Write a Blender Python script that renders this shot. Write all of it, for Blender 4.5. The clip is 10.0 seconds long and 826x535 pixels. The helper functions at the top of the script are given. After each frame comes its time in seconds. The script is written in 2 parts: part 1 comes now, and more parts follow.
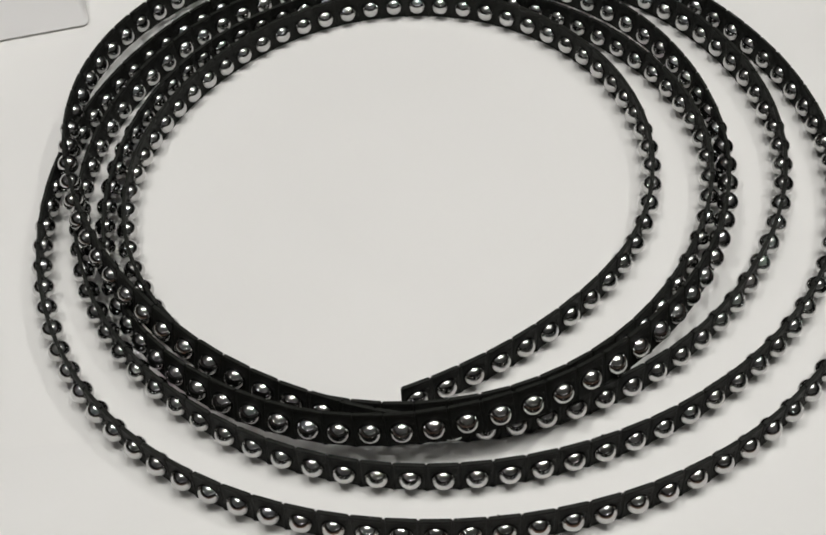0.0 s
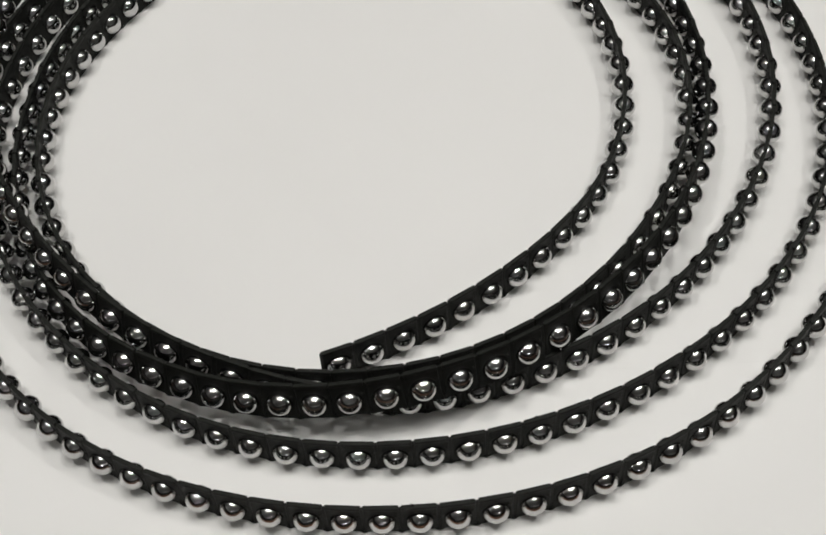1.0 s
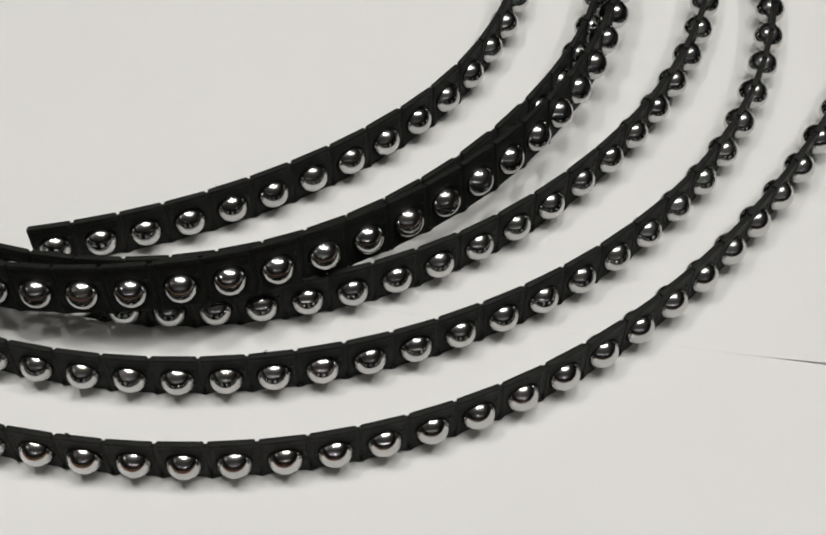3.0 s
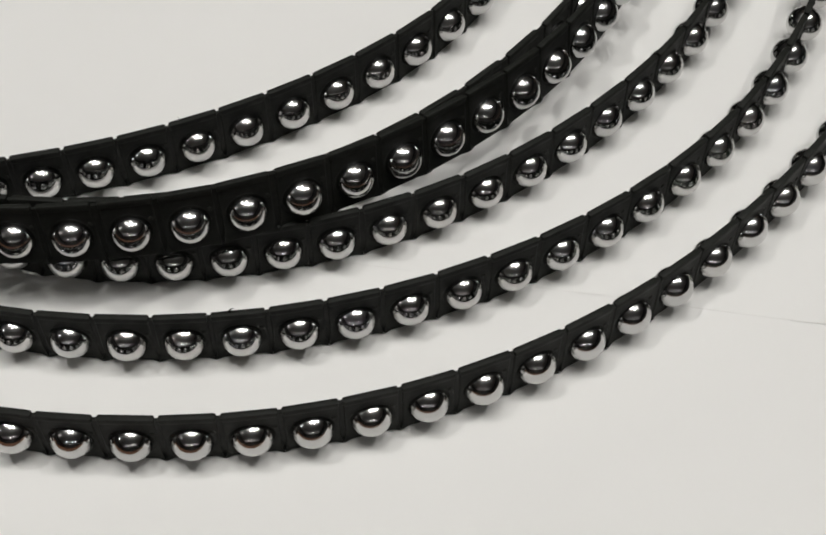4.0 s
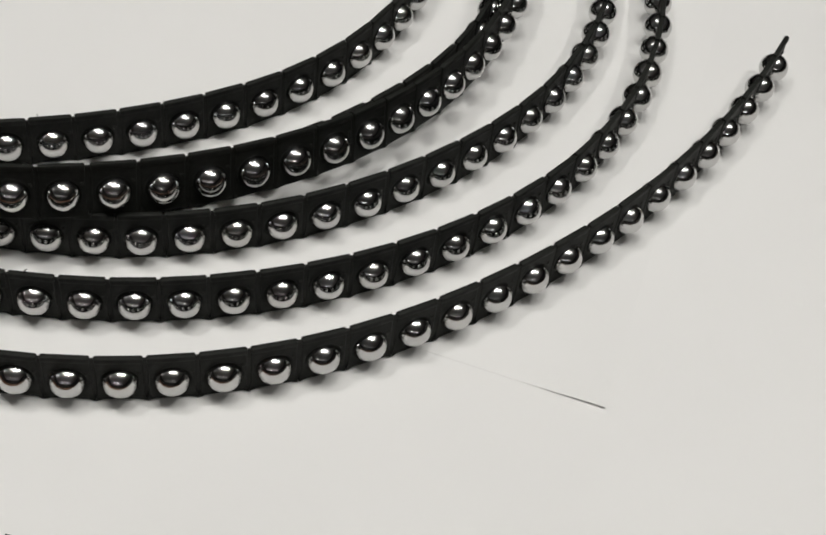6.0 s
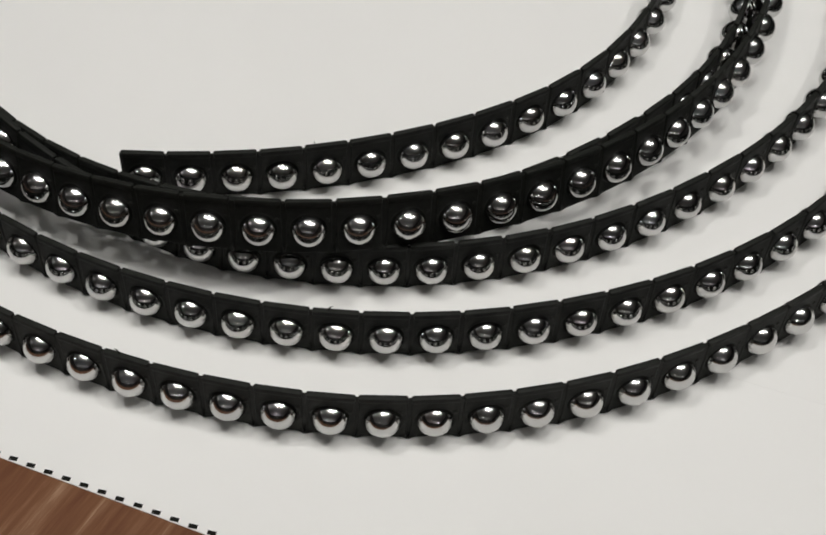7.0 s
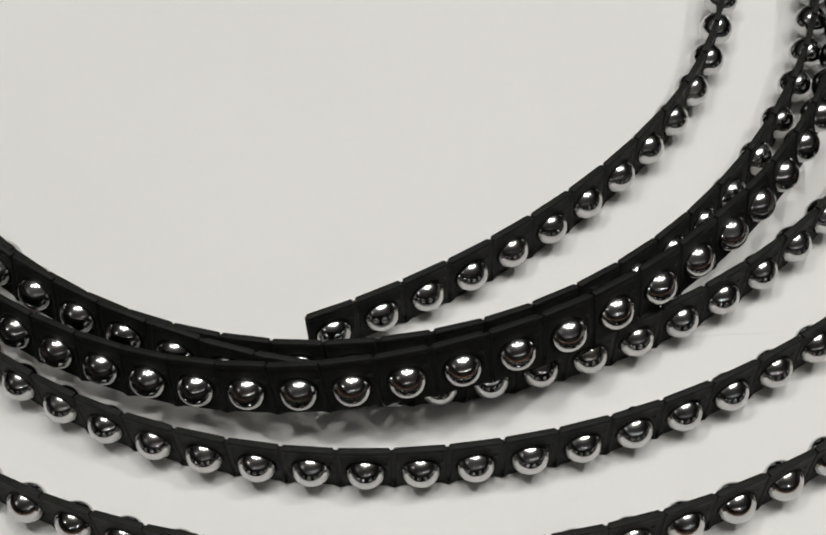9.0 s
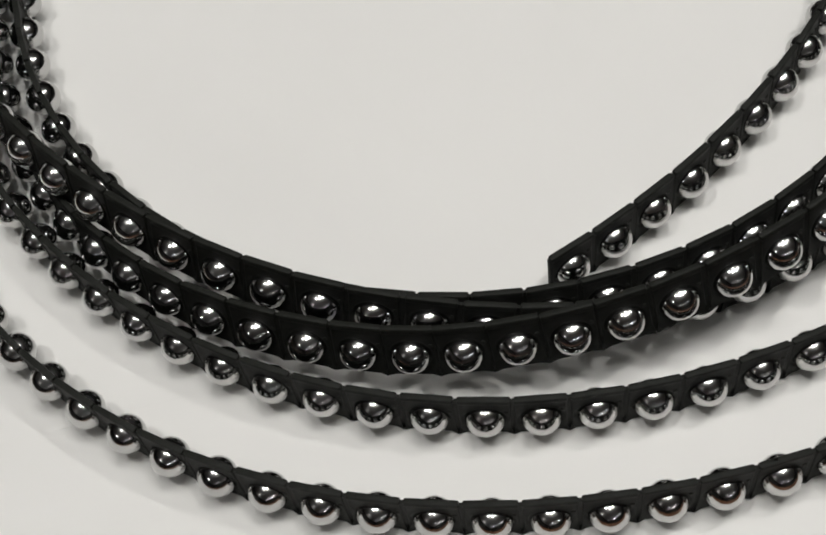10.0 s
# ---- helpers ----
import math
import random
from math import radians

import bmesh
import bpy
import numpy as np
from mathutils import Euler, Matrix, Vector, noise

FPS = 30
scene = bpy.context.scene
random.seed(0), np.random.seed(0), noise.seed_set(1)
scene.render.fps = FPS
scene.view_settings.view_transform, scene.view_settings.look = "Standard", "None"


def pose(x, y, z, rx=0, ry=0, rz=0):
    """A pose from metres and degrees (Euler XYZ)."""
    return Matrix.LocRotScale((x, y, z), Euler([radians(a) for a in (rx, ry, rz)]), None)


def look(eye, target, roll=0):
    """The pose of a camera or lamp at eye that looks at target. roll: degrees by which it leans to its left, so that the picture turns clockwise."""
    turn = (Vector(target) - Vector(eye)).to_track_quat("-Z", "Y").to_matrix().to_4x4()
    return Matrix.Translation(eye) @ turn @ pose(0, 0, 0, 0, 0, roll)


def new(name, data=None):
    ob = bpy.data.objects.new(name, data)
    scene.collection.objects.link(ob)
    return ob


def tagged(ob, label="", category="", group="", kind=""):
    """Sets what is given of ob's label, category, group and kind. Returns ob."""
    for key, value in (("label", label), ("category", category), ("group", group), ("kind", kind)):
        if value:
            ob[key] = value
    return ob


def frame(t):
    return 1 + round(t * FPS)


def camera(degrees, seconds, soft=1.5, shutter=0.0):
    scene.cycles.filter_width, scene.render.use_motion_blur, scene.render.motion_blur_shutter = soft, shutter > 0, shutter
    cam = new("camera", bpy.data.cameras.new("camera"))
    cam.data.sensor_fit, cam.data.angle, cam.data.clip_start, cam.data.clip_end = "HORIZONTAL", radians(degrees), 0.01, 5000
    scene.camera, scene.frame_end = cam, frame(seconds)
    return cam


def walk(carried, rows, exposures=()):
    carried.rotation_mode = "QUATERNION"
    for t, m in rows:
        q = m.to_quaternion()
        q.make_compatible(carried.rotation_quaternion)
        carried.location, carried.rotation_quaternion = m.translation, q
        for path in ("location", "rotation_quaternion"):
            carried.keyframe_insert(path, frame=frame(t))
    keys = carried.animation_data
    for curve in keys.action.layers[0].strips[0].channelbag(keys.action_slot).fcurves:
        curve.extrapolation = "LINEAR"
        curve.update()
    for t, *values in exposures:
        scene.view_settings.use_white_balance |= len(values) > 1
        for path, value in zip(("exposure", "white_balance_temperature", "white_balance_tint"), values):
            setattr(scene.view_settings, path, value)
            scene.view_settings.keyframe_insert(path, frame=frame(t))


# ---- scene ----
# ---- camera ----
cam = camera(34.07, 10.0, soft=1.8)
PATH = [  # seconds, eye, yaw, pitch, roll
    (0, -0.12769, -0.12228, 0.30759, -15.569, -48.074, -2.895),
    (0.5, -0.10967, -0.09849, 0.28615, -15.244, -51.828, -2.964),
    (1, -0.08666, -0.09410, 0.28876, -11.864, -52.771, -3.907),
    (1.5, -0.07976, -0.10110, 0.29389, -10.449, -52.803, -2.170),
    (2, -0.04866, -0.10744, 0.27823, -7.778, -53.749, -1.969),
    (2.5, -0.02133, -0.09718, 0.23739, -4.845, -53.928, -2.181),
    (2.7, -0.01359, -0.08364, 0.22715, -4.734, -53.899, -0.834),
    (3.8, -0.00796, -0.06065, 0.18886, -4.663, -54.104, 0.296),
    (4, -0.00789, -0.05484, 0.17942, -4.660, -54.113, 0.394),
    (4.5, 0.00165, -0.07326, 0.16650, 0.529, -51.506, -0.830),
    (5, 0.02200, -0.08278, 0.16693, 0.700, -49.141, 3.149),
    (5.5, 0.03982, -0.08692, 0.18075, -0.572, -48.520, 7.244),
    (5.7, 0.04113, -0.09092, 0.19152, -1.478, -47.583, 8.621),
    (6.8, 0.00732, -0.09274, 0.19712, 2.670, -50.299, 4.774),
    (7, -0.00429, -0.08243, 0.19734, 3.105, -50.376, 3.771),
    (7.5, -0.00536, -0.05513, 0.19415, -0.176, -51.216, 0.553),
    (8, -0.02201, -0.04898, 0.19661, -4.615, -52.150, -2.320),
    (8.5, -0.04865, -0.04632, 0.20155, -8.612, -54.043, -2.462),
    (9, -0.08390, -0.03249, 0.19859, -13.599, -54.488, -2.956),
    (9.5, -0.10051, -0.01925, 0.20063, -14.074, -57.499, -7.464),
    (10, -0.12735, -0.00519, 0.19874, -17.625, -58.750, -11.083),
]


LIFT = 0.00365


def aim(x, y, z, yaw, pitch, roll):
    a, b = radians(yaw), radians(pitch)
    ahead = Vector((-math.sin(a) * math.cos(b), math.cos(a) * math.cos(b), math.sin(b)))
    return look((x, y, z), Vector((x, y, z)) + ahead, roll)


walk(cam, [(t, aim(x, y, z + LIFT, *turn)) for t, x, y, z, *turn in PATH])

# ---- light ----
world = bpy.data.worlds.new("room_air")
scene.world = world
world.use_nodes = True
world.node_tree.nodes["Background"].inputs[0].default_value = (0.9, 0.95, 1.0, 1)
world.node_tree.nodes["Background"].inputs[1].default_value = 0.02

CEILING = 2.05


def ceiling_tube(x, y, turn, watts, up=0.0, long=0.15, wide=0.055):
    """A bare tube hung under the ceiling: it shines down and, where up is given, onto the ceiling."""
    for tip, share in ((0, 1.0), (180, up)):
        if share:
            lamp = bpy.data.lights.new("ceiling_tube", "AREA")
            lamp.shape, lamp.size, lamp.size_y = "RECTANGLE", long, wide
            lamp.energy, lamp.color = watts * share, (1.0, 0.985, 0.955)
            new("ceiling_tube", lamp).matrix_world = pose(x, y, 1.7 + (0.01 if tip else 0), tip, 0, turn)


# x, y, turn, watts, share that goes up to the ceiling, length, width
for tube in ((-0.60, 0.20, 84, 6.2, 0.4, 0.10, 0.06), (-0.12, -0.10, 86, 4.1, 0.45, 0.34, 0.1), (0.12, 0.22, 86, 3.2, 0.45, 0.34, 0.1), (0.40, -0.12, 86, 4.1, 0.45, 0.34, 0.1),
             (0.92, 0.08, 88, 6.6, 0.4, 0.10, 0.06), (-2.4, -0.4, 84, 2.5, 0.3),
             (-0.9, -2.5, 85, 1.6), (-0.1, -2.8, 85, 1.6), (0.7, -2.6, 85, 1.6), (-0.5, -3.8, 85, 2), (0.45, -3.8, 85, 2), (1.7, -3.0, 85, 2), (-1.9, -3.0, 85, 2)):
    ceiling_tube(*tube)


# ---- materials ----
def material(name, rough=0.5, metal=0.0):
    m = bpy.data.materials.new(name)
    m.use_nodes = True
    b = m.node_tree.nodes["Principled BSDF"]
    b.inputs["Roughness"].default_value, b.inputs["Metallic"].default_value = rough, metal
    return m, m.node_tree, b


def texture(tree, scale, detail=4.0, rough=0.55, stretch=(1, 1, 1), turn=0.0):
    co, mp, nz = (tree.nodes.new("ShaderNode" + n) for n in ("TexCoord", "Mapping", "TexNoise"))
    mp.vector_type = "TEXTURE"
    mp.inputs["Scale"].default_value, mp.inputs["Rotation"].default_value = tuple(1 / v for v in stretch), (0, 0, radians(turn))
    nz.inputs["Scale"].default_value, nz.inputs["Detail"].default_value, nz.inputs["Roughness"].default_value = scale, detail, rough
    tree.links.new(co.outputs["Object"], mp.inputs[0])
    tree.links.new(mp.outputs[0], nz.inputs["Vector"])
    return nz.outputs["Fac"]


def ramp(tree, fac, stops):
    r = tree.nodes.new("ShaderNodeValToRGB")
    while len(r.color_ramp.elements) < len(stops):
        r.color_ramp.elements.new(0.5)
    for e, (at, colour) in zip(r.color_ramp.elements, stops):
        e.position, e.color = at, (*colour, 1) if len(colour) == 3 else colour
    tree.links.new(fac, r.inputs[0])
    return r.outputs[0]


def bump(tree, b, fac, strength, distance):
    n = tree.nodes.new("ShaderNodeBump")
    n.inputs["Strength"].default_value, n.inputs["Distance"].default_value = strength, distance
    tree.links.new(fac, n.inputs["Height"])
    tree.links.new(n.outputs[0], b.inputs["Normal"])


def vary(tree, fac, low, high):
    n = tree.nodes.new("ShaderNodeMapRange")
    n.inputs["To Min"].default_value, n.inputs["To Max"].default_value = low, high
    tree.links.new(fac, n.inputs["Value"])
    return n.outputs[0]


def make_paper(name, tint):
    m, tree, b = material(name, 0.75)
    wide = texture(tree, 7.0, 3)
    c = ramp(tree, wide, [(0.3, tuple(0.97 * v for v in tint)), (0.7, tint)])
    tree.links.new(c, b.inputs["Base Color"])
    bump(tree, b, texture(tree, 2600.0, 3), 0.12, 0.00006)
    return m


PAPER = make_paper("white_paper", (0.80, 0.792, 0.772))
PAPER_2 = make_paper("white_paper_over", (0.80, 0.792, 0.772))
CARTON = make_paper("white_carton", (0.79, 0.78, 0.77))

PLASTIC, tree, b = material("black_polymer", 0.6)
b.inputs["Specular IOR Level"].default_value = 0.23
c = ramp(tree, texture(tree, 900.0, 3), [(0.35, (0.0068, 0.0074, 0.0058)), (0.7, (0.0120, 0.0130, 0.0104))])
tree.links.new(c, b.inputs["Base Color"])
tree.links.new(vary(tree, texture(tree, 400.0, 3), 0.55, 0.75), b.inputs["Roughness"])
bump(tree, b, texture(tree, 2200.0, 4), 0.25, 0.00008)

STEEL, tree, b = material("polished_steel", 0.05, 1.0)
info = tree.nodes.new("ShaderNodeObjectInfo")
c = ramp(tree, info.outputs["Random"], [(0.0, (0.50, 0.50, 0.495)), (0.5, (0.55, 0.55, 0.545)), (1.0, (0.525, 0.52, 0.51))])
tree.links.new(c, b.inputs["Base Color"])
tree.links.new(vary(tree, texture(tree, 500.0, 4), 0.09, 0.17), b.inputs["Roughness"])

WOOD, tree, b = material("brown_wood_laminate", 0.55)
b.inputs["Specular IOR Level"].default_value = 0.2
grain = texture(tree, 46.0, 8, 0.72, (0.16, 2.6, 1), 66)
mottle = texture(tree, 34.0, 5, 0.6, (0.5, 1.0, 1), 66)
mix = tree.nodes.new("ShaderNodeMath")
mix.operation = "MULTIPLY_ADD"
mix.inputs[1].default_value = 0.35
tree.links.new(mottle, mix.inputs[0])
tree.links.new(vary(tree, grain, -0.175, 0.825), mix.inputs[2])
c = ramp(tree, mix.outputs[0], [(0.30, (0.060, 0.020, 0.008)), (0.44, (0.115, 0.042, 0.017)), (0.53, (0.150, 0.062, 0.026)), (0.59, (0.20, 0.10, 0.052)), (0.66, (0.36, 0.22, 0.14))])
tree.links.new(c, b.inputs["Base Color"])
bump(tree, b, texture(tree, 180.0, 5, 0.6, (0.12, 3.0, 1), 66), 0.2, 0.0002)

INK, tree, b = material("black_ink", 0.8)
b.inputs["Specular IOR Level"].default_value = 0.1
c = ramp(tree, texture(tree, 1500.0, 3), [(0.3, (0.005, 0.005, 0.004)), (0.7, (0.012, 0.012, 0.010))])
tree.links.new(c, b.inputs["Base Color"])

CEILING_PAINT, tree, b = material("white_ceiling_paint", 0.85)
c = ramp(tree, texture(tree, 1.1, 4), [(0.3, (0.74, 0.74, 0.73)), (0.7, (0.80, 0.80, 0.79))])
tree.links.new(c, b.inputs["Base Color"])

WALL, tree, b = material("grey_room_paint", 0.8)
c = ramp(tree, texture(tree, 1.3, 4), [(0.3, (0.09, 0.088, 0.085)), (0.7, (0.12, 0.117, 0.112))])
tree.links.new(c, b.inputs["Base Color"])


# ---- mesh helpers ----
def mesh_of(name, bm, mat, smooth=None):
    me = bpy.data.meshes.new(name)
    bmesh.ops.recalc_face_normals(bm, faces=bm.faces[:])
    bm.to_mesh(me)
    bm.free()
    me.materials.append(mat)
    if smooth is not None:
        me.shade_smooth()
        if smooth < 180:
            me.set_sharp_from_angle(angle=radians(smooth))
    return me


def part(name, bm, mat, parent, label="", smooth=None):
    ob = new(name, mesh_of(name, bm, mat, smooth))
    ob.parent = parent
    return tagged(ob, label)


def box(bm, x0, y0, z0, x1, y1, z1, bevel=0.0, segments=2):
    made = bmesh.ops.create_cube(bm, size=1.0)["verts"]
    for v in made:
        v.co = Vector((x0 + (v.co.x + 0.5) * (x1 - x0), y0 + (v.co.y + 0.5) * (y1 - y0), z0 + (v.co.z + 0.5) * (z1 - z0)))
    if bevel:
        edges = list({e for v in made for e in v.link_edges})
        bmesh.ops.bevel(bm, geom=edges, offset=bevel, segments=segments, affect="EDGES", profile=0.5)
    return bm


def plain(name, x0, y0, z0, x1, y1, z1, mat, bevel=0.0):
    return new(name, mesh_of(name, box(bmesh.new(), x0, y0, z0, x1, y1, z1, bevel), mat))


# ---- room that closes the place ----
FLOOR = -0.77
tagged(plain("floor", -4, -5, FLOOR - 0.1, 4, 3, FLOOR, WALL), "plain grey floor under the desk", "floor", kind="structure")
tagged(plain("ceiling", -4, -5, CEILING, 4, 3, CEILING + 0.1, CEILING_PAINT), "plain white ceiling over the desk", "ceiling", kind="structure")
for name, x0, y0, x1, y1 in (("wall_north", -4, 3, 4, 3.1), ("wall_south", -4, -5.1, 4, -5), ("wall_west", -4.1, -5, -4, 3), ("wall_east", 4, -5, 4.1, 3)):
    tagged(plain(name, x0, y0, FLOOR, x1, y1, CEILING, WALL), "plain grey painted room wall", "wall", kind="structure")

# ---- desk ----
desk = tagged(new("desk"), "brown wood-grain laminate desk under white paper", "desk")
desk.location = (0, 0, FLOOR)
TOP = -0.00027
part("desktop", box(bmesh.new(), -0.7, -0.16, TOP - FLOOR - 0.028, 0.75, 0.65, TOP - FLOOR, 0.002), WOOD, desk)
for x, y in ((-0.62, -0.1), (0.67, -0.1), (-0.62, 0.58), (0.67, 0.58)):
    part("leg", box(bmesh.new(), x - 0.025, y - 0.025, 0, x + 0.025, y + 0.025, TOP - FLOOR - 0.028, 0.003), WOOD, desk)


# ---- paper ----
def sheet_mesh(name, wide, deep, thick, mat, lift=None, cells=24):
    """A sheet whose near right corner is its origin, reaching to -x and +y; lift gives the height of a place."""
    bm = bmesh.new()
    grid = []
    for j in range(cells + 1):
        row = []
        for i in range(cells + 1):
            u, v = (i / cells) ** 2, (j / cells) ** 2
            x, y = -u * wide, v * deep
            row.append(bm.verts.new((x, y, lift(x, y) if lift else 0.0)))
        grid.append(row)
    for j in range(cells):
        for i in range(cells):
            bm.faces.new((grid[j][i], grid[j][i + 1], grid[j + 1][i + 1], grid[j + 1][i]))
    top = bm.faces[:]
    ext = bmesh.ops.extrude_face_region(bm, geom=top)
    bmesh.ops.translate(bm, verts=[g for g in ext["geom"] if isinstance(g, bmesh.types.BMVert)], vec=(0, 0, -thick))
    return mesh_of(name, bm, mat, 40)


EDGE = math.atan2(-0.2578, 0.9666)
lower = tagged(new("paper_sheet", sheet_mesh("paper_sheet", 0.62, 0.46, 0.0002, PAPER)),
               "large white paper sheet with small black dashes along its edge", "paper sheet")
start = Vector((-0.0443, 0.0229, 0))
along = Vector((math.cos(EDGE), math.sin(EDGE), 0))
over = Vector((-along.y, along.x, 0))
lower.matrix_world = Matrix.Translation(start + along * 0.30 + Vector((0, 0, -0.00005))) @ Matrix.Rotation(EDGE, 4, "Z")
dash_mesh = mesh_of("dash", box(bmesh.new(), -0.00076, -0.00040, 0, 0.00076, 0.00040, 0.00003), INK)
for n in range(-24, 70):
    dash = new("dash", dash_mesh)
    dash.parent = lower
    dash.matrix_world = Matrix.Translation(start + over * (0.00060 + random.uniform(-4e-5, 4e-5)) + along * (0.0005 + n * 0.00341) + Vector((0, 0, -0.00006))) @ Matrix.Rotation(EDGE + radians(7 + random.uniform(-2, 2)), 4, "Z")


def corner_lift(x, y):
    return 0.0006 * math.exp(-((x / 0.009) ** 2 + (y / 0.011) ** 2))


upper = tagged(new("paper_sheet", sheet_mesh("paper_sheet_over", 0.42, 0.297, 0.00002, PAPER_2, corner_lift)),
               "plain white paper sheet with a lifted corner on another sheet", "paper sheet")
upper.matrix_world = Matrix.Translation((0.0809, 0.058, 0.0)) @ Matrix.Rotation(math.atan2(-2.55, 10.8), 4, "Z")

# ---- white box behind the coil ----
carton = tagged(new("paper_box"), "small white cardboard box with a sloping front on the paper", "box")
carton.matrix_world = pose(-0.1293, 0.3022, 0.0001, 0, 0, -3)
body = box(bmesh.new(), -0.12, 0, 0.0004, 0, 0.11, 0.05, 0)
for v in body.verts:
    if v.co.z > 0.02:
        v.co.y += 0.045 if v.co.y < 0.05 else -0.01
        v.co.x -= 0.012 if v.co.x > -0.05 else -0.012
bmesh.ops.bevel(body, geom=body.edges[:], offset=0.0022, segments=3, affect="EDGES", profile=0.5)
part("body", body, CARTON, carton, smooth=35)
part("lid", box(bmesh.new(), -0.1085, 0.0448, 0.0502, -0.0115, 0.1002, 0.0515, 0.0005, 2), CARTON, carton, smooth=35)

# ---- the coiled strip of balls ----
CENTRE = (-0.047, 0.183)
STEP, FIRST = 20.0, -120.0
# radius in millimetres every 20 degrees, one row a turn, from the inner end outwards
TURN_1 = [100.3, 88.3, 81.5, 79.6, 81.0, 82.7, 84.9, 87.4, 89.8, 90.4, 88.8, 86.1, 83.8, 83.6, 85.5, 88.0, 90.5, 93.1]
TURN_2 = [96.0, 98.5, 98.6, 98.0, 98.8, 101.3, 102.0, 100.3, 98.6, 97.2, 96.5, 94.8, 93.0, 91.7, 92.2, 95.1, 99.5, 103.8]
TURN_3 = [105.8, 107.0, 107.4, 105.8, 105.4, 106.2, 107.8, 110.7, 112.2, 110.8, 108.4, 105.2, 102.6, 101.2, 101.1, 102.8, 105.7, 109.1]
TURN_4 = [113.5, 117.6, 122.7, 129.2, 136.2, 140.6, 140.2, 137.6, 135.1, 132.9, 131.5, 128.4, 123.5, 115.6, 106.3, 99.7, 97.1, 97.8]
TURN_5 = [100.1, 103.2, 107.0, 112.2, 118.0, 124.5, 128.2, 128.2, 125.5, 121.7, 117.5, 113.0, 109.8, 108.7, 110.3, 114.6, 121.0, 126.8]
TURN_6 = [130.8, 134.7, 140.7, 146.2, 150.8, 160.1, 176.2, 198.4]
RADII = np.array(TURN_1 + TURN_2 + TURN_3 + TURN_4 + TURN_5 + TURN_6) / 1000
# where the strip climbs over its own turns: degrees, millimetres above the paper
CLIMB = [(-120, 0), (190, 0), (235, 0.2), (262, 2), (280, 1), (295, 0.1), (400, 0), (548, 0), (560, 1.8),
         (572, 4.3), (586, 5.6), (602, 6), (615, 8.2), (630, 11), (645, 11.1), (660, 8.8), (675, 6.4), (690, 4.5), (710, 3), (735, 1.8), (760, 0.8), (790, 0),
         (1165, 0), (1190, 1.3), (1215, 4.8), (1245, 8.8), (1278, 11.8), (1292, 11.3), (1306, 9.3), (1320, 7.3), (1335, 2.8), (1348, 0.1), (1362, 0), (1820, 0)]
# which ball sits at which angle
COUNT = [(-103.4, 0), (-29.2, 12), (6.1, 18), (40.2, 24), (73.2, 30), (107.4, 36), (143.0, 42), (177.1, 48), (274.2, 66), (305.3, 72), (323.5, 75), (355.1,
         81), (401.2, 90), (475.2, 104), (507.7, 110), (540.3, 116), (561.6, 120), (590.8, 126), (618.8, 132), (647.5, 138), (676.8, 144), (705.0, 150),
         (825.7, 175), (856.2, 181), (889.4, 187), (919.4, 193), (961.5, 202), (1000.2, 211), (1035.9, 220), (1059.0, 226), (1193.7, 261), (1247.6, 273),
         (1280.0, 279), (1321.3, 287), (1351.1, 293), (1369.9, 297), (1397.1, 303), (1458.3, 318), (1553.0, 340), (1580.7, 346), (1633.9, 358), (1670.2, 367),
         (1704.8, 376), (1737.4, 385), (1768.7, 394), (1788.6, 400)]
BALLS = 402
# how far the strip leans outwards (inwards where negative): degrees along it, degrees of lean
LEAN = [(-120, -1), (190, -1), (235, -6), (300, -6), (345, 0), (400, -6), (450, -11), (520, -11), (550, -4), (585, -11), (665, -11), (720, 0),
        (1240, 0), (1262, -9), (1305, -9), (1335, 0), (1820, 0)]
PITCH, HEIGHT, AXIS, RADIUS, THICK = 0.009, 0.0118, 0.0053, 0.00332, 0.0008  # link length, strip height, ball centre above the strip's foot


def spline(values):
    """Second derivatives of a natural cubic spline with even knots."""
    n = len(values)
    a, c = np.zeros((n, n)), np.zeros(n)
    a[0, 0] = a[-1, -1] = 1
    for k in range(1, n - 1):
        a[k, k - 1 : k + 2] = 1, 4, 1
        c[k] = 6 * (values[k - 1] - 2 * values[k] + values[k + 1])
    return np.linalg.solve(a, c)


BEND = spline(RADII)


def radius_at(degrees):
    u = (degrees - FIRST) / STEP
    k = int(min(max(u, 0), len(RADII) - 2))
    s = u - k
    return (1 - s) * RADII[k] + s * RADII[k + 1] + ((1 - s) ** 3 - (1 - s)) / 6 * BEND[k] + (s**3 - s) / 6 * BEND[k + 1]


def eased(table):
    """The climb, rounded off over about 16 degrees."""
    at = np.arange(-140.0, 1840.0, 1.0)
    h = np.interp(at, [p[0] for p in table], [p[1] / 1000 for p in table])
    kernel = np.hanning(19)
    return at, np.convolve(np.pad(h, 9, mode="edge"), kernel / kernel.sum(), mode="valid")


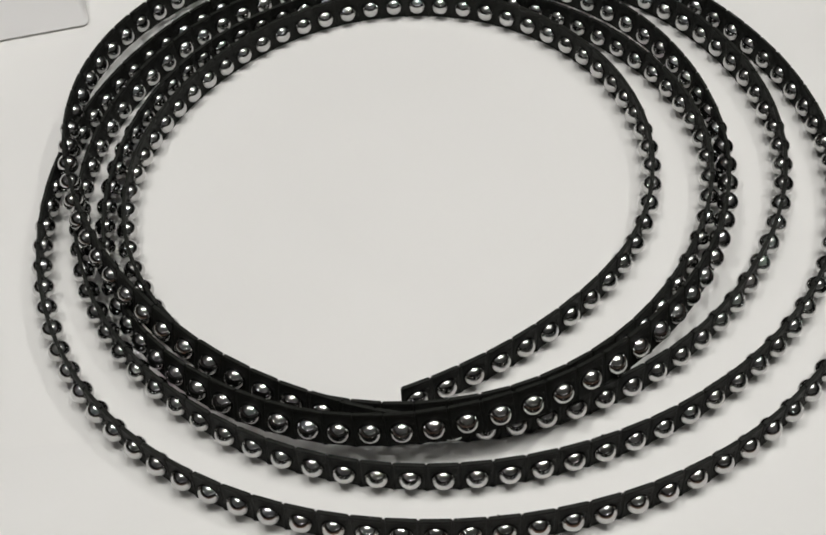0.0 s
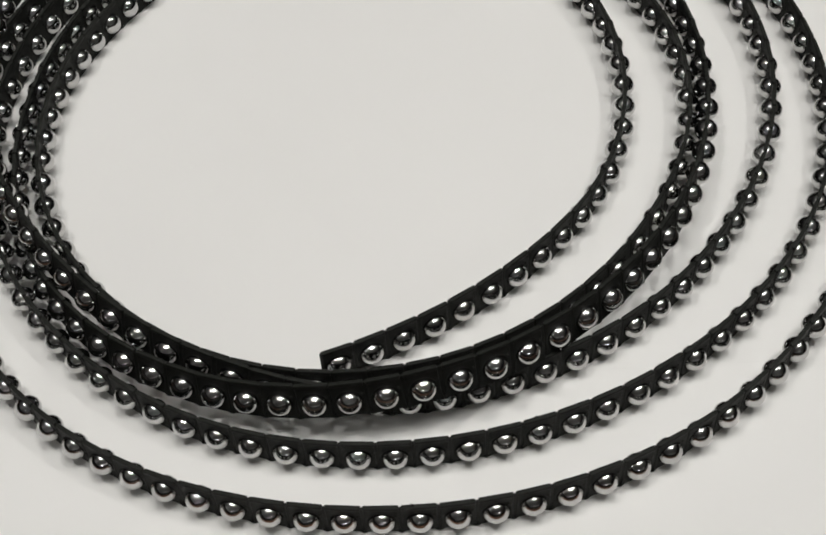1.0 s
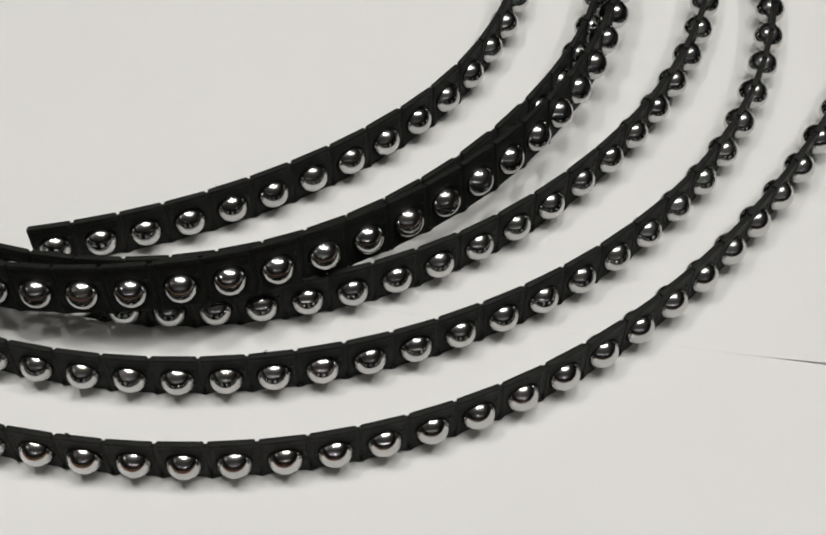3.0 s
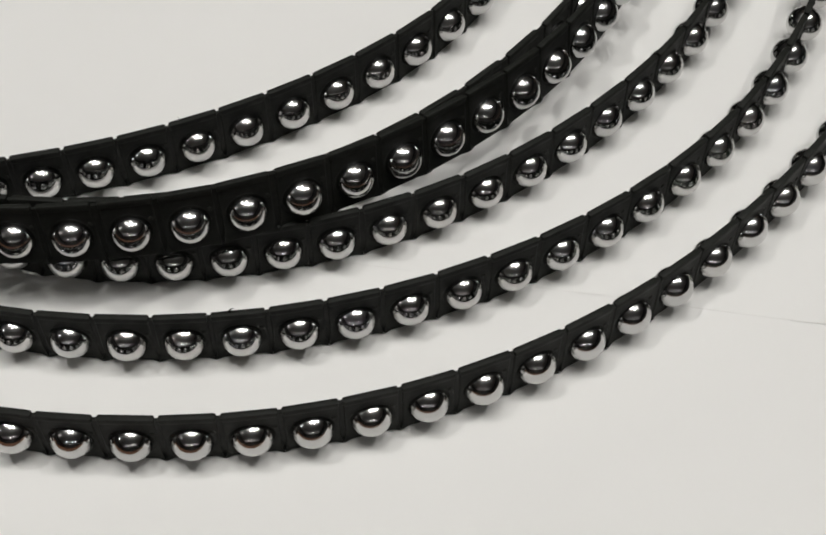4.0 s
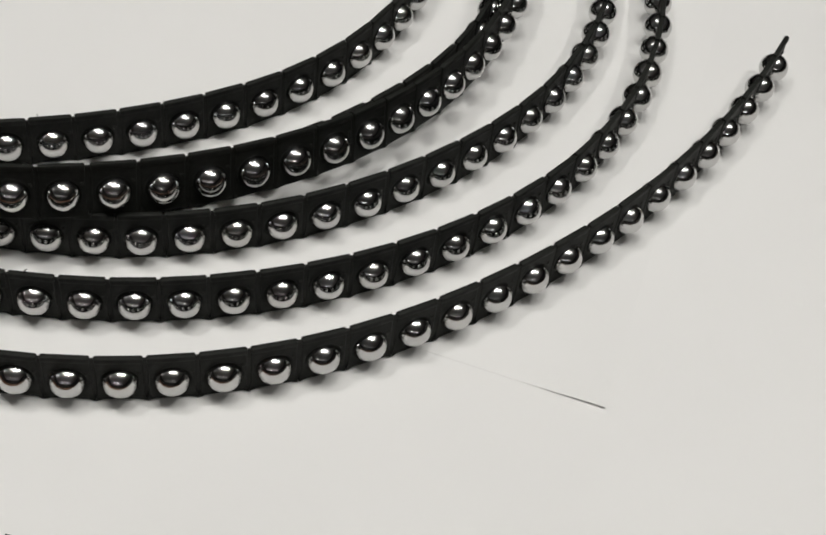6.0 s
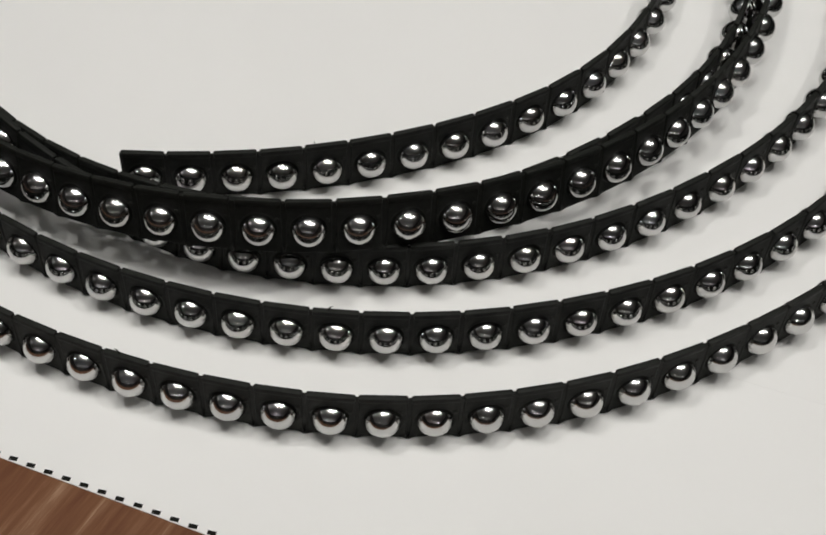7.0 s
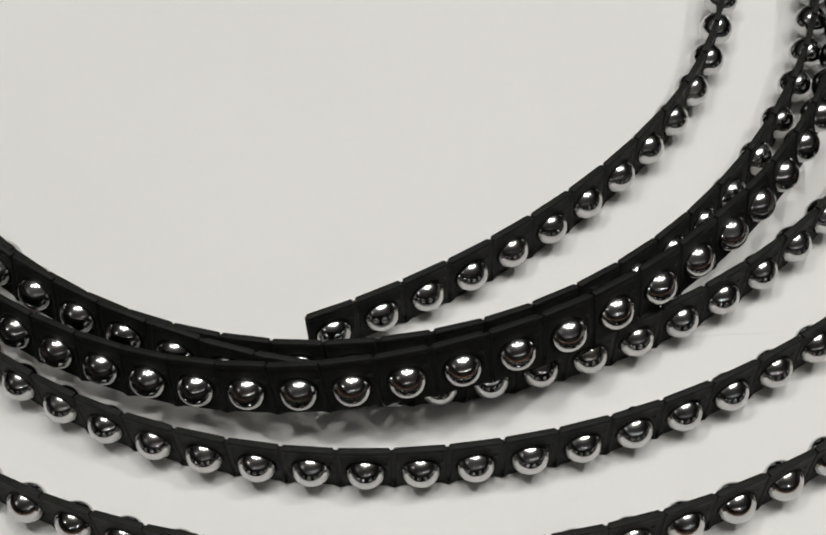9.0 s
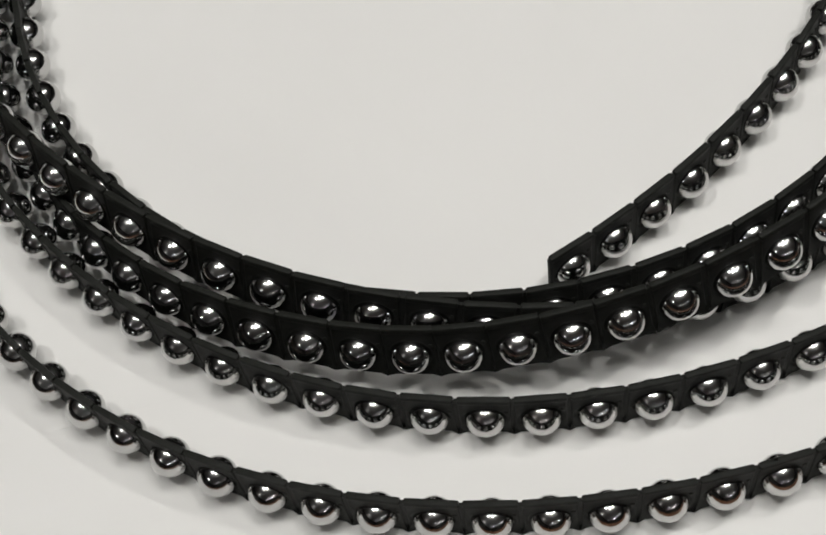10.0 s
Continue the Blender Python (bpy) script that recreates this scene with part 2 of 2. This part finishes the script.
CLIMB_AT, CLIMB_H = eased(CLIMB)
fine = np.arange(-118.0, 1812.0, 0.25)
line = np.array([(CENTRE[0] + radius_at(d) * math.cos(radians(d)), CENTRE[1] + radius_at(d) * math.sin(radians(d))) for d in fine])
line = np.c_[line, np.interp(fine, CLIMB_AT, CLIMB_H)]
run = np.r_[0, np.cumsum(np.linalg.norm(np.diff(line, axis=0), axis=1))]
run_at_count = np.interp([c[0] for c in COUNT], fine, run)
counts = np.array([c[1] for c in COUNT], float)


def run_of(n):
    """Length along the strip at ball number n, which may be a fraction."""
    if n < 0:
        return run_at_count[0] + n * PITCH
    if n > counts[-1]:
        return run_at_count[-1] + (n - counts[-1]) * PITCH
    return float(np.interp(n, counts, run_at_count))


def place(n):
    """The foot of the strip at ball number n: x along it, y inwards, z up, with the lean."""
    s = run_of(n)
    at, before, after = (Vector([np.interp(v, run, line[:, k]) for k in range(3)]) for v in (s, s - 0.0015, s + 0.0015))
    x = (after - before).normalized()
    side = Vector((x.y, -x.x, 0)).normalized()
    up = x.cross(-side).normalized()
    if up.z < 0:
        up = -up
    tilt = radians(float(np.interp(np.interp(s, run, fine), [p[0] for p in LEAN], [p[1] for p in LEAN])))
    lean = Matrix.Translation((0, 0, AXIS)) @ Matrix.Rotation(tilt, 4, "X") @ Matrix.Translation((0, 0, -AXIS))
    return Matrix.Translation(at) @ Matrix((x, -side, up)).transposed().to_4x4() @ lean


def link_mesh():
    """One link of the cage: a plate with chamfered edges, a countersunk opening round the ball and a hooked foot at both ends."""
    bm = bmesh.new()
    h, t = HEIGHT, THICK / 2
    half = PITCH / 2 - 0.00032
    spokes = 28

    def outline(inset):
        """Points round the plate's edge, seen from the ball, with the corners among them."""
        x1, z0, z1 = half - inset, 0.0001 + inset, h - inset
        pts = []
        for k in range(spokes):
            a = 2 * math.pi * (k + 0.5) / spokes
            dx, dz = math.cos(a), math.sin(a)
            far = min(x1 / max(abs(dx), 1e-9), (z1 - AXIS) / dz if dz > 1e-9 else 9, (z0 - AXIS) / dz if dz < -1e-9 else 9)
            pts.append([dx * far, AXIS + dz * far])
        for cx, cz in ((x1, z1), (-x1, z1), (x1, z0), (-x1, z0)):
            near = min(range(spokes), key=lambda k: (pts[k][0] - cx) ** 2 + (pts[k][1] - cz) ** 2)
            pts[near] = [cx, cz]
        return pts

    def circle(radius):
        return [[radius * math.cos(2 * math.pi * (k + 0.5) / spokes), AXIS + radius * math.sin(2 * math.pi * (k + 0.5) / spokes)] for k in range(spokes)]

    rims = []
    for side in (-1, 1):
        rings = []
        for pts, y in ((outline(0.0), t - 0.00018), (outline(0.0002), t), (circle(0.00395), t), (circle(0.0036), t - 0.00012), (circle(0.00333), t - 0.0003)):
            rings.append([bm.verts.new((x, side * y, z)) for x, z in pts])
        for a, c in zip(rings, rings[1:]):
            for k in range(spokes):
                bm.faces.new((a[k], a[(k + 1) % spokes], c[(k + 1) % spokes], c[k]))
        rims.append(rings[0])
        for end in (-1, 1):
            # a pointed fin that slopes from the foot up the face
            tip, back, inner, top = (bm.verts.new((x * end, side * y, z)) for x, y, z in (
                (half, t + 0.00042, 0.0003), (half, t * 0.5, 0.0001), (half - 0.0013, t * 0.5, 0.0001), (half - 0.0001, t * 0.7, 0.0022)))
            for face in ((tip, back, inner), (tip, inner, top), (tip, top, back), (back, top, inner)):
                bm.faces.new(face)
        # ejector mark beside each ball
        made = bmesh.ops.create_uvsphere(bm, u_segments=8, v_segments=5, radius=0.00045)["verts"]
        for v in made:
            v.co = Vector((v.co.x + 0.0034, v.co.y * 0.45 + side * t, v.co.z + AXIS + 0.0024))
    box(bm, -half, -0.00058, h - 0.0013, half, 0.00058, h + 0.00005, 0.00028, 2)
    for k in range(spokes):
        bm.faces.new((rims[0][k], rims[0][(k + 1) % spokes], rims[1][(k + 1) % spokes], rims[1][k]))
    # the foot of each link reaches its neighbours; the sides draw in above it
    for v in bm.verts:
        if abs(v.co.x) > half - 0.0004 and v.co.z < 0.0022:
            v.co.x *= 1 + (PITCH / 2 / half - 0.997) * (1 - v.co.z / 0.0022)
    return bm


def ball_mesh():
    bm = bmesh.new()
    bmesh.ops.create_uvsphere(bm, u_segments=36, v_segments=20, radius=RADIUS)
    return bm


strip = tagged(new("ball_strip"), "coiled black plastic strip of polished steel balls on white paper", "bearing strip")
strip.matrix_world = Matrix.Translation((*CENTRE, 0))
link_data = mesh_of("link", link_mesh(), PLASTIC, 35)
ball_data = mesh_of("ball", ball_mesh(), STEEL, 180)


def child(name, data, m):
    ob = new(name, data)
    ob.parent = strip
    ob.matrix_world = m
    return ob


# the thin web that runs through all the links
bm = bmesh.new()
previous = None
for k in range(int((BALLS + 0.1) * 3) + 1):
    m = place(-0.5 + k / 3)
    ring = [bm.verts.new(m @ Vector((0, y, z))) for y, z in ((-0.00022, 0.0001), (0.00022, 0.0001), (0.0003, HEIGHT - 0.0005), (-0.0003, HEIGHT - 0.0005))]
    if previous:
        for a in range(4):
            bm.faces.new((previous[a], previous[(a + 1) % 4], ring[(a + 1) % 4], ring[a]))
    else:
        bm.faces.new(ring)
    previous = ring
bm.faces.new(previous)
web = new("web", mesh_of("web", bm, PLASTIC, 30))
web.parent = strip
web.matrix_world = Matrix.Identity(4)

FAR = CENTRE[1] + 0.043
far_links, far_balls = [], []
for n in range(BALLS):
    m = place(n)
    spin = Matrix.Rotation(random.uniform(0, 6.28), 4, "Z") @ Matrix.Rotation(random.uniform(0, 3.1), 4, "X")
    tilt = Matrix.Rotation(radians(random.gauss(0, 0.2)), 4, "X") @ Matrix.Rotation(radians(random.gauss(0, 0.15)), 4, "Y")
    mb = m @ Matrix.Translation((0, random.gauss(0, 0.00006), AXIS)) @ spin
    if m.translation.y > FAR:
        far_links.append(m @ tilt)
        far_balls.append(mb)
    else:
        child("link", link_data, m @ tilt)
        child("ball", ball_data, mb)


def joined(name, data, places, label):
    bm = bmesh.new()
    for m in places:
        start_at = len(bm.verts)
        bm.from_mesh(data)
        bm.verts.ensure_lookup_table()
        for v in bm.verts[start_at:]:
            v.co = m @ v.co
    me = bpy.data.meshes.new(name)
    bm.to_mesh(me)
    bm.free()
    me.materials.append(data.materials[0])
    ob = new(name, me)
    ob.parent = strip
    ob.matrix_world = Matrix.Identity(4)
    return tagged(ob, label, kind="stuff")


def joined_smooth(name, data, places, label):
    ob = joined(name, data, places, label)
    ob.data.shade_smooth()
    return ob


joined("far_side_linkage", link_data, far_links, "links of the strip at the far side of the coil")
joined_smooth("far_side_steel", ball_data, far_balls, "steel balls at the far side of the coil")


# threads of moulding flash that stand up from the upper edge
def thread(n, tall, lean, thick=0.00009):
    m = place(n) @ Matrix.Translation((0, 0, HEIGHT - 0.0002))
    bm = bmesh.new()
    rings = []
    for k in range(6):
        s = k / 5
        r = thick * (1.15 - 0.75 * s)
        c = Vector((lean * s * s, 0.0002 * math.sin(3 * s), tall * s))
        rings.append([bm.verts.new(m @ (c + Vector((r * math.cos(a), r * math.sin(a), 0)))) for a in (0, 2.1, 4.2)])
    for a, c in zip(rings, rings[1:]):
        for k in range(3):
            bm.faces.new((a[k], a[(k + 1) % 3], c[(k + 1) % 3], c[k]))
    ob = new("flash_thread", mesh_of("flash_thread", bm, PLASTIC))
    ob.parent = strip
    ob.matrix_world = Matrix.Identity(4)


for n, tall, lean, thick in ((3.75, 0.0014, -0.0002, 0.0001), (210.85, 0.0013, 0.0008, 0.00024), (212.1, 0.0004, 0.0002, 0.0002), (375.85, 0.0014, -0.0007, 0.00026),
                             (377.0, 0.0005, 0.0003, 0.0001), (143.3, 0.0011, 0.0002, 0.00007), (387.4, 0.0009, 0.0003, 0.00006), (5.1, 0.0004, 0.0001, 0.0001),
                             (391.5, 0.0009, -0.0003, 0.00006), (57.2, 0.0009, 0.0006, 0.0001), (212.9, 0.0004, 0.0004, 0.0001)):
    thread(n, tall, lean, thick)
